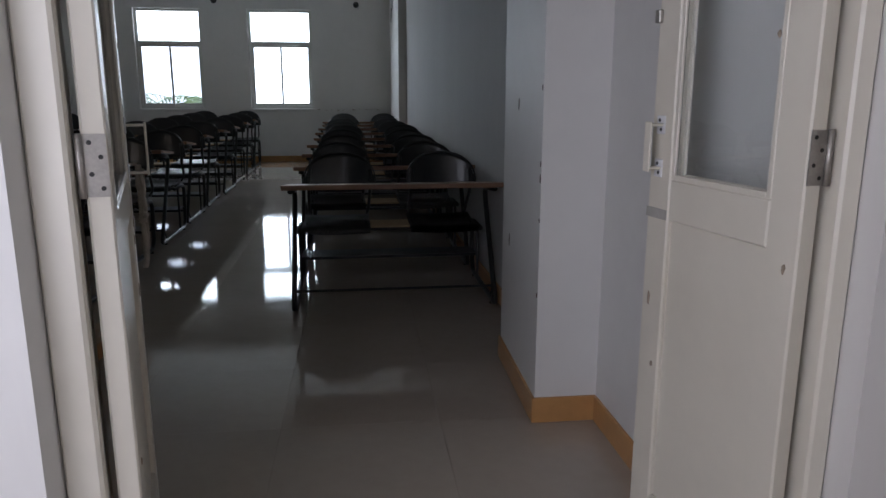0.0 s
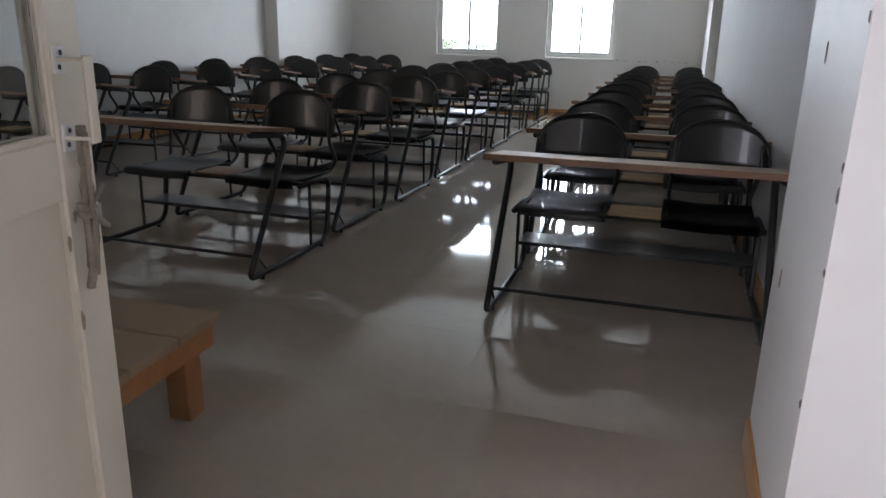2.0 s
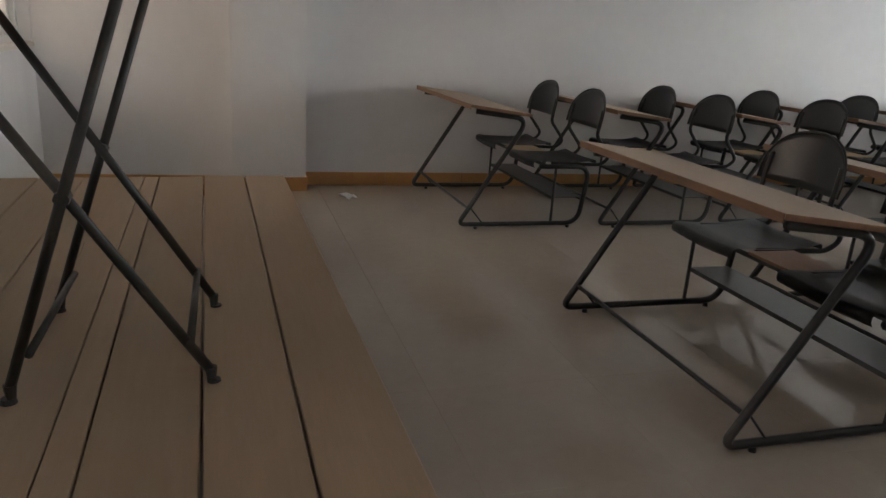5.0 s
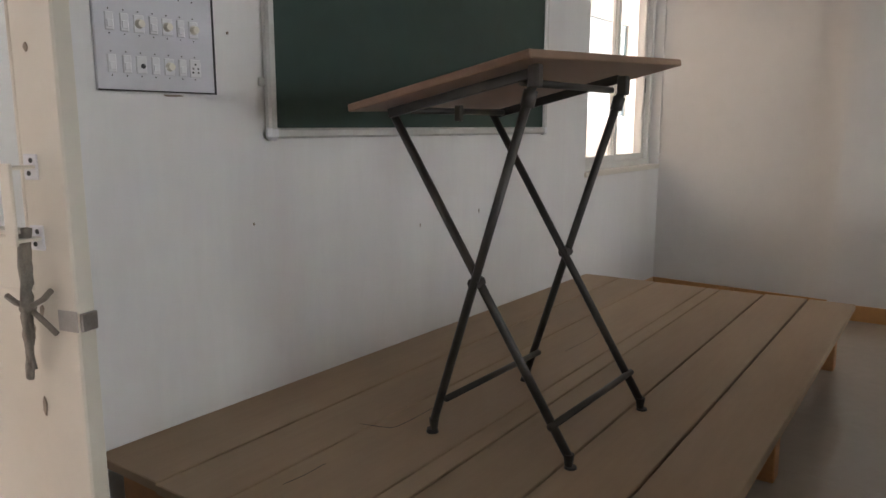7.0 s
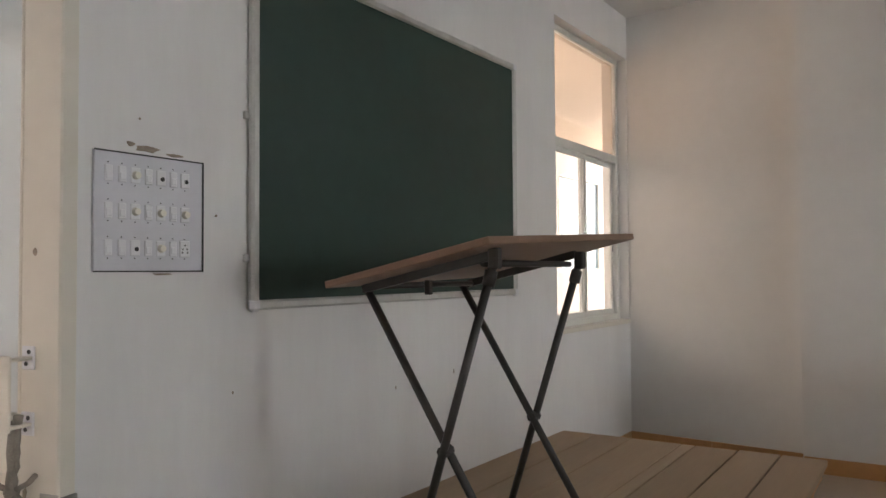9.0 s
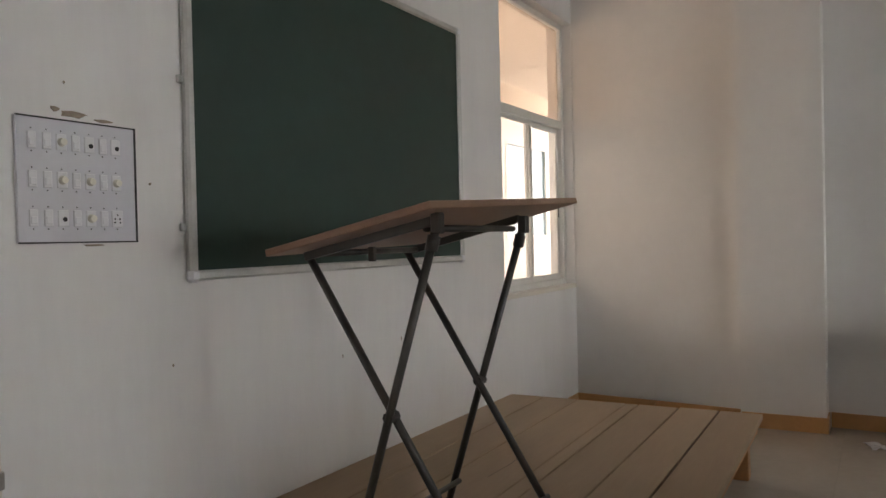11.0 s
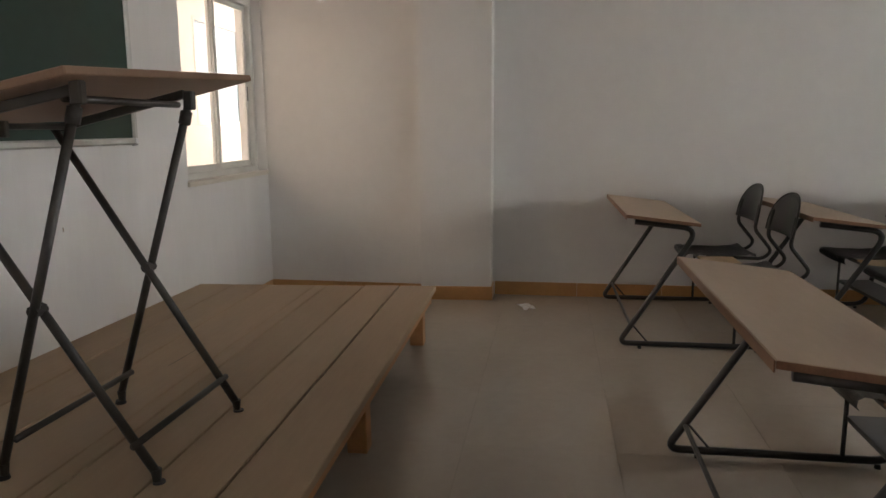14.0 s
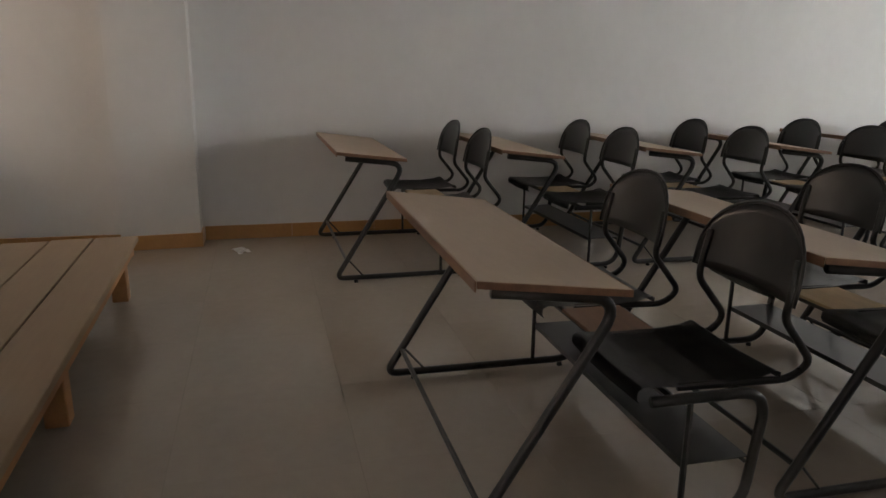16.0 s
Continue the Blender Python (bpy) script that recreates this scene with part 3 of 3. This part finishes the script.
    part("front_rail", tube([(near, f.y, f.z), (far, f.y, f.z)], 0.010, 8), DARKMETAL, l, "", True)
    r = under(0.56, 0.02)
    part("rear_rail", tube([(near, r.y, r.z), (far, r.y, r.z)], 0.010, 8), DARKMETAL, l, "", True)
    p = under(0.62, 0.03)
    part("stay_catch", box(-1.86, -1.842, p.y - 0.012, p.y + 0.012, p.z - 0.035, p.z + 0.012, 0.003), DARKMETAL, l)
    return l


EDGE2 = material("brown_veneer", (0.25, 0.15, 0.095), 0.5, vary=0.16, scale=4, stretch=(0.3, 3, 3), stain=0.35, stain_colour=(0.2, 0.12, 0.08))
lectern()


# ---- the double desks with their seats ----
HF, HT = 0.572, 0.615   # half spacing of the side frames, half length of the top


def uv_plate(bm, scale_u, scale_v):
    layer = bm.loops.layers.uv.verify()
    for f in bm.faces:
        for lp in f.loops:
            lp[layer].uv = (lp.vert.co.x * scale_u, (lp.vert.co.y + lp.vert.co.z) * scale_v)


def backrest_mesh():
    """A half-round sheet, bent about its upright axis; local x across, z up from its lower edge."""
    bm = bmesh.new()
    nx, nz, w, h, t = 14, 7, 0.232, 0.24, 0.003
    front, back = [], []
    for i in range(nx + 1):
        u = -1 + 2 * i / nx
        top = h * (0.22 + 0.78 * math.sqrt(max(0.0, 1 - abs(u) ** 2.3)))
        cf, cb = [], []
        for j in range(nz + 1):
            v = j / nz
            x = w * u
            z = top * v
            y = 0.04 * (1 - u * u) - 0.125 * (z - 0.1) ** 2
            cf.append(bm.verts.new((x, y, z)))
            cb.append(bm.verts.new((x, y + t, z)))
        front.append(cf)
        back.append(cb)
    for i in range(nx):
        for j in range(nz):
            bm.faces.new((front[i][j], front[i + 1][j], front[i + 1][j + 1], front[i][j + 1]))
            bm.faces.new((back[i][j], back[i][j + 1], back[i + 1][j + 1], back[i + 1][j]))
        bm.faces.new((front[i][0], back[i][0], back[i + 1][0], front[i + 1][0]))
        bm.faces.new((front[i][nz], front[i + 1][nz], back[i + 1][nz], back[i][nz]))
    for i in (0, nx):
        for j in range(nz):
            bm.faces.new((front[i][j], front[i][j + 1], back[i][j + 1], back[i][j]))
    uv_plate(bm, 1, 1)
    return bm


def backrest_rim():
    nx, w, h = 18, 0.233, 0.241
    pts = []
    for i in range(nx + 1):
        u = -math.cos(math.pi * i / nx)
        top = h * (0.22 + 0.78 * math.sqrt(max(0.0, 1 - abs(u) ** 2.3)))
        pts.append((w * u, 0.04 * (1 - u * u) - 0.125 * (top - 0.1) ** 2 + 0.0015, top))
    return tube([(-w, 0.0, 0.0)] + pts + [(w, 0.0, 0.0)], 0.0055, 6)


def seat_mesh():
    """A sheet seat with rolled front and rear edges, front towards -y."""
    bm = bmesh.new()
    w = 0.212
    profile = [(-0.205, -0.045), (-0.214, -0.03), (-0.212, -0.010), (-0.195, 0.0), (-0.08, -0.008), (0.06, -0.010), (0.16, -0.002), (0.21, 0.012), (0.222, 0.006), (0.222, -0.012)]
    cols = []
    for i in range(9):
        x = -w + 2 * w * i / 8
        dip = -0.008 * math.cos(math.pi * x / (2 * w))
        cols.append([bm.verts.new((x, y, z + dip)) for y, z in profile])
    for a, b in zip(cols, cols[1:]):
        for j in range(len(profile) - 1):
            bm.faces.new((a[j], a[j + 1], b[j + 1], b[j]))
    bmesh.ops.solidify(bm, geom=list(bm.faces), thickness=0.003)
    uv_plate(bm, 1, 1)
    return bm


def sloped(bm):
    """Lean a desk top: its edge towards the sitter lies lower."""
    for v in bm.verts:
        v.co.z -= 0.115 * v.co.y
    return bm


def desk():
    d = thing("classroom_desk", "double student desk with beige top and two black seats", "desk", "rows of classroom desks")
    R = 0.0155
    # top
    top = part("tabletop", sloped(box(-HT, HT, -0.10, 0.295, 0.745, 0.763, 0.003)), TOP, d, "worn beige laminate top")
    part("edge_band", sloped(box(-HT, HT, -0.1045, -0.1005, 0.734, 0.762, 0.0015)), EDGE, top)
    part("edge_band", sloped(box(-HT, HT, 0.2955, 0.2975, 0.744, 0.762)), EDGE, top)
    for sx in (-1, 1):
        part("edge_band", sloped(box(min(sx * (HT + 0.0005), sx * (HT + 0.0025)), max(sx * (HT + 0.0005), sx * (HT + 0.0025)), -0.10, 0.295, 0.744, 0.762)), EDGE, top)
        x = sx * HF
        path = rounded([(x, -0.05, 0.730), (x, 0.295, 0.6925), (x, -0.06, 0.12), (x, -0.118, 0.03), (x, 0.71, 0.03), (x, 0.755, 0.40), (x, 0.40, 0.40)], 0.095, 7)
        part("side_frame", tube(path, R, 8), TUBE, d, "", True)
        part("top_bracket", sloped(box(x - 0.03, x + 0.03, -0.06, 0.25, 0.740, 0.7445)), BLACK, d)
        part("upright", tube([(x, 0.515, 0.04), (x, 0.515, 0.40)], 0.009, 6), TUBE, d)
        part("brace", tube([(x, -0.046, 0.14), (x, 0.045, 0.035)], 0.005, 5), TUBE, d)
        for y in (0.0, 0.64):
            part("glide", disc(x, y, 0.0, 0.016, 0.013, 0.010, 8), INK, d)
    part("crossbar", tube([(-HF, -0.052, 0.13), (HF, -0.052, 0.13)], 0.0095, 6), TUBE, d)
    part("seat_rail", tube([(-HF, 0.68, 0.395), (HF, 0.68, 0.395)], 0.012, 6), TUBE, d)
    part("seat_rail", tube([(-HF, 0.47, 0.395), (HF, 0.47, 0.395)], 0.012, 6), TUBE, d)
    bm = box(-HF + 0.004, HF - 0.004, 0.52, 0.72, 0.198, 0.201)
    box(-HF + 0.004, HF - 0.004, 0.517, 0.520, 0.182, 0.201, bm=bm)
    uv_plate(bm, 1, 1)
    part("shelf", bm, SEAT, d, "perforated black steel shelf")
    part("shelf_bearer", tube([(-HF, 0.705, 0.19), (HF, 0.705, 0.19)], 0.006, 5), TUBE, d)
    part("middle_board", box(-0.124, 0.124, 0.44, 0.66, 0.409, 0.421, 0.002), PANEL, d, "raw yellowish plywood board")
    seat, back, rim = seat_mesh(), backrest_mesh(), backrest_rim()
    seat_me, back_me, rim_me = mesh_of(seat, SEAT, True), mesh_of(back, SEAT, True), mesh_of(rim, TUBE, True)
    for sx in (-1, 1):
        cx = sx * 0.339
        s = new("seat", seat_me)
        s.parent = d
        s.matrix_local = pose(cx, 0.582, 0.432)
        for e in (-1, 1):
            x = cx + e * 0.19
            pts = rounded([(x, 0.50, 0.414), (x, 0.852, 0.405), (x + 0.01 + e * 0.01, 0.900, 0.46), (x + 0.02 + e * 0.012, 0.782, 0.60), (x + 0.025 + e * 0.014, 0.788, 0.66), (x + 0.025 + e * 0.008, 0.804, 0.76)], 0.05, 5)
            part("back_support", tube(pts, 0.0115, 7), TUBE, d, "", True)
        b = new("backrest", back_me)
        b.parent = d
        b.matrix_local = pose(cx + 0.025, 0.775, 0.642, -9, 0, 0)
        rimo = new("rim", rim_me)
        rimo.parent = b
    return d


PITCH, FIRST = 0.962, 2.71
first = desk()
first.matrix_world = pose(0.168, FIRST, 0, 0, 0, 0.4)
first.scale.z = 0.945
random.seed(11)
for col, (cx, drift, y0) in enumerate(((0.168, -0.012, FIRST), (-2.17, -0.006, FIRST - 0.01), (-4.705, 0.0, FIRST - 0.075))):
    for row in range(9):
        if col == 0 and row == 0:
            continue
        jig = 0 if row == 0 else 1
        made = copy_thing(first, pose(cx + drift * row + jig * random.uniform(-0.02, 0.02), y0 + PITCH * row + jig * random.uniform(-0.012, 0.012), 0, 0, 0,
                               (-0.2 if row == 0 and col == 1 else 0.8 if row == 0 else random.uniform(-1.0, 1.0))))
        made.scale.z = 0.945 if col == 0 else 1.0
        if col == 1 and row in (0, 3, 6):
            for o in made.children:
                if o.name.startswith("middle_board"):
                    o.material_slots[0].link = "OBJECT"
                    o.material_slots[0].material = EDGE


# ---- palm and ground outside ----
structure("ground", box(-600, 600, FAR + 1.0, 1500, -7.2, -7.0), EARTH, "flat earth ground far below the windows", "ground")


structure("backdrop", box(-150, 150, 90, 90.5, -7, 60), HAZE, "pale bright overcast sky behind the palm", "sky")


def palm(x, y, base, crown, seed, short=1.0):
    random.seed(seed)
    p = thing("palm_tree", "tall coconut palm with arching green fronds outside the window", "tree", at=Matrix.Translation((x, y, base)))
    hgt = crown - base
    bm = bmesh.new()
    rings = []
    for k in range(13):
        u = k / 12
        r = 0.17 - 0.06 * u + (0.012 if k % 2 else 0)
        c = Vector((0.5 * u * u, 0, hgt * u))
        rings.append([bm.verts.new(c + Vector((r * math.cos(a), r * math.sin(a), 0))) for a in (2 * math.pi * j / 10 for j in range(10))])
    for a, b in zip(rings, rings[1:]):
        for j in range(10):
            bm.faces.new((a[j], a[(j + 1) % 10], b[(j + 1) % 10], b[j]))
    part("trunk", bm, BARK, p, "", True)
    for k in range(15):
        ang = 2 * math.pi * k / 15 + random.uniform(-0.15, 0.15)
        rise, length = random.uniform(-0.1, 1.1), random.uniform(2.2, 3.0) * short
        d = Vector((math.cos(ang), math.sin(ang), 0))
        pts = [Vector((0.5, 0, hgt)) + d * (length * u) + Vector((0, 0, rise * length * 0.55 * u - length * 0.75 * u * u)) for u in (i / 12 for i in range(13))]
        bm = tube(pts, 0.014, 4)
        for i in range(1, 25):
            u = i / 24 * 0.98
            q = min(int(u * 12), 11)
            c = pts[q].lerp(pts[q + 1], u * 12 - q)
            along = (pts[q + 1] - pts[q]).normalized()
            side = along.cross(Vector((0, 0, 1))).normalized()
            ll = 0.55 * math.sin(math.pi * (0.12 + 0.86 * u)) + 0.08
            for s in (-1, 1):
                tip = c + side * s * ll * 0.85 + along * ll * 0.45 + Vector((0, 0, -ll * random.uniform(0.15, 0.5)))
                mid = c.lerp(tip, 0.5) + Vector((0, 0, 0.05 * ll))
                wv = along * 0.022
                v = [bm.verts.new(z) for z in (c - wv, c + wv, mid + wv * 0.9, mid - wv * 0.9, tip)]
                bm.faces.new((v[0], v[1], v[2], v[3]))
                bm.faces.new((v[3], v[2], v[4]))
        part("frond", bm, LEAF, p)
    return p


palm(-7.3, 19.5, -7.0, 0.85, 3)
palm(-5.1, 21.5, -7.0, 0.85, 9, 0.62)


# ---- skirting ----
def skirting(name, pts, h=0.1):
    """Ochre tiles, one after the other along a wall line."""
    s = thing(name, "ochre glazed skirting tiles along the foot of the wall", "skirting", kind="structure")
    for a, b in zip(pts, pts[1:]):
        a, b = Vector((*a, 0)), Vector((*b, 0))
        n = max(1, round((b - a).length / 0.6))
        step = (b - a).length / n
        ang = math.degrees(math.atan2(b.y - a.y, b.x - a.x))
        me = mesh_of(box(0.0005, step - 0.0015, -0.012, 0.0, 0.0, h, 0.002), SKIRT)
        for k in range(n):
            t = new("tile", me)
            t.parent = s
            t.matrix_local = Matrix.Translation(a.lerp(b, k / n)) @ pose(0, 0, 0, 0, 0, ang)
    return s


skirting("baseboard_right", [(0.66, 8.8), (0.81, 1.862), ])
skirting("baseboard_pillar", [(0.625, 1.86), (0.615, 1.138)])
skirting("baseboard_pillar_front", [(0.603, 1.15), (0.855, 1.15)])
skirting("baseboard_door_corner", [(0.856, 1.138), (0.872, 0.0)])
skirting("baseboard_left_near", [(-5.265, 0.0), (-5.235, 1.19)])
skirting("baseboard_left_pillar", [(-5.166, 1.195), (-5.2, 1.712)])
skirting("baseboard_left_return", [(-5.2, 1.70), (-5.39, 1.70)])
skirting("baseboard_left", [(-5.4, 1.715), (-5.4, 9.09)])
skirting("baseboard_left_far", [(-5.2, 9.1), (-5.16, 11.49)])
skirting("baseboard_far", [(-5.15, 11.5), (0.555, 11.5)])
skirting("baseboard_right_far", [(0.56, 11.49), (0.552, 8.8)])
skirting("baseboard_door_wall", [(-0.56, 0.0), (-5.24, 0.0)])

# ---- floor tiles ----
tile_me = mesh_of(box(0.0002, 0.5998, 0.0002, 0.5998, -0.006, 0.0, 0.0003), FLOOR)
for i in range(-10, 2):
    for j in range(-1, 20):
        x, y = 0.86 + 0.6 * (i - 1), -0.6 + 0.6 * (j + 1)
        if x < -5.9 or x > 1.2 or y > FAR:
            continue
        t = new("floor_tile", tile_me)
        t.parent = FLOOR_BASE
        t.matrix_local = pose(x, y, 0)
structure("corridor_floor", box(-11.0, 4.5, -2.0, -0.6015, -0.006, -0.0005), FLOOR, "polished brown corridor floor", "floor")
structure("corridor_end", box(-11.22, -11.0, -2.2, 0, 0, H), CREAM, "cream wall closing the corridor end", "wall")
structure("corridor_end", box(4.5, 4.72, -2.2, 0, 0, H), CREAM, "cream wall closing the corridor end", "wall")


# ---- small details ----
def chip(parent, at, turn, w, h, mat, seed, name="chip"):
    """A shallow ragged flake on a wall face; local x along the face, z up, y out of it."""
    random.seed(seed)
    bm = bmesh.new()
    n = 9
    ring = [(w * math.cos(2 * math.pi * k / n) * random.uniform(0.5, 1.1), h * math.sin(2 * math.pi * k / n) * random.uniform(0.6, 1.1)) for k in range(n)]
    low = [bm.verts.new((x, 0.0, z)) for x, z in ring]
    high = [bm.verts.new((x * 0.8, 0.0025, z * 0.8)) for x, z in ring]
    bm.faces.new(low)
    bm.faces.new(high)
    for k in range(n):
        bm.faces.new((low[k], low[(k + 1) % n], high[(k + 1) % n], high[k]))
    o = part(name, bm, mat, parent)
    o.matrix_local = Matrix.Translation(at) @ pose(0, 0, 0, 0, 0, turn)
    return o


PIL = bpy.data.objects["pillar_right_near"]
DARKCHIP = material("bare_plaster", (0.16, 0.14, 0.12), 0.9, vary=0.3, scale=60)
for y, z, w, h, s in ((1.56, 1.185, 0.008, 0.03, 1), (1.70, 0.60, 0.006, 0.03, 2), (1.162, 0.93, 0.008, 0.022, 3), (1.16, 0.985, 0.006, 0.012, 4),
                      (1.158, 0.78, 0.006, 0.01, 5), (1.16, 0.5, 0.008, 0.012, 6), (1.163, 1.25, 0.005, 0.014, 7)):
    chip(PIL, (0.615 + 0.01 * (y - 1.15) / 0.71, y, z), 90, w, h, DARKCHIP, s)
DW = bpy.data.objects["wall_door_side"]
for x, z, w, h, s in ((-1.25, 1.69, 0.05, 0.012, 11), (-1.34, 1.682, 0.04, 0.006, 12), (-1.19, 1.70, 0.018, 0.010, 13), (-1.30, 1.305, 0.05, 0.004, 14), (-1.50, 1.50, 0.005, 0.006, 15),
                      (-2.45, 0.80, 0.004, 0.010, 16), (-2.90, 0.82, 0.004, 0.012, 17), (-1.57, 0.9, 0.005, 0.006, 18), (-1.22, 1.78, 0.005, 0.005, 19)):
    chip(DW, (x, 0.0005, z), 0, w, h, CHALK, s, "scuff")


def lamp_holder(x, z):
    l = thing("lamp_holder", "small dark bulb holder on the end wall", "lamp holder", at=pose(x, FAR, z))
    part("base", disc(0, 0, -0.02, 0.0, 0.045, 0.05, 14, axis="y"), INK, l)
    part("socket", tube([(0, -0.02, 0), (0, -0.05, -0.01), (0, -0.075, -0.045)], 0.02, 8), INK, l, "", True)


lamp_holder(-2.33, 2.66)
lamp_holder(0.0, 2.62)

# a crumpled glossy white sheet stands in for a glint of window light
glint = bmesh.new()
random.seed(5)
grid = [[glint.verts.new((-0.03 + 0.012 * i, -0.022 + 0.011 * j, 0.004 + random.uniform(0, 0.009))) for j in range(5)] for i in range(6)]
for i in range(5):
    for j in range(4):
        glint.faces.new((grid[i][j], grid[i + 1][j], grid[i + 1][j + 1], grid[i][j + 1]))
bmesh.ops.solidify(glint, geom=list(glint.faces), thickness=0.0015)
o = part("plastic_scrap", glint, material("glint_white", (0.85, 0.85, 0.85), 0.12, vary=0.05), None)
o.matrix_world = pose(-4.96, 1.97, 0, 0, 0, 25) @ Matrix.Diagonal((2.0, 2.0, 2.2, 1))
tagged(o, "bright glint of light on the floor, shaped as a small crumpled white sheet", "litter")

FW = bpy.data.objects["wall_far"]
random.seed(21)
for k in range(11):
    chip(FW, (-0.66 + 0.1 * k + random.uniform(-0.02, 0.02), FAR - 0.0005, 0.885 + random.uniform(-0.01, 0.012)), 180, random.uniform(0.01, 0.04), random.uniform(0.004, 0.009), CHALK, 40 + k, "scuff")

def junction_box():
    j = thing("junction_box", "small beige junction box with a looped cable on the pillar", "junction box", at=pose(0.555, 10.2, 2.50))
    part("body", box(-0.035, 0.0, -0.05, 0.05, -0.06, 0.06, 0.006), PLASTIC, j)
    part("cable", tube(rounded([(-0.02, 0, -0.06), (-0.03, 0.0, -0.2), (-0.03, 0.06, -0.28), (-0.02, 0.09, -0.12), (-0.012, 0.1, 0.3)], 0.05, 4), 0.005, 6), INK, j, "", True)


junction_box()
# chipped paint on the door leaves
for leaf, xs, y, side in ((left_leaf, (0.715, 0.70, 0.06, 0.735, 0.69), -0.0405, 180), (right_leaf, (0.03, 0.47, 0.44, 0.10), 0.0005, 0)):
    for k, x in enumerate(xs):
        chip(leaf, (x, y, (0.9, 0.72, 0.55, 1.35, 0.86)[k]), side, 0.006, (0.012, 0.02, 0.008, 0.01, 0.016)[k], CHALK, 90 + k, "paint_chip")
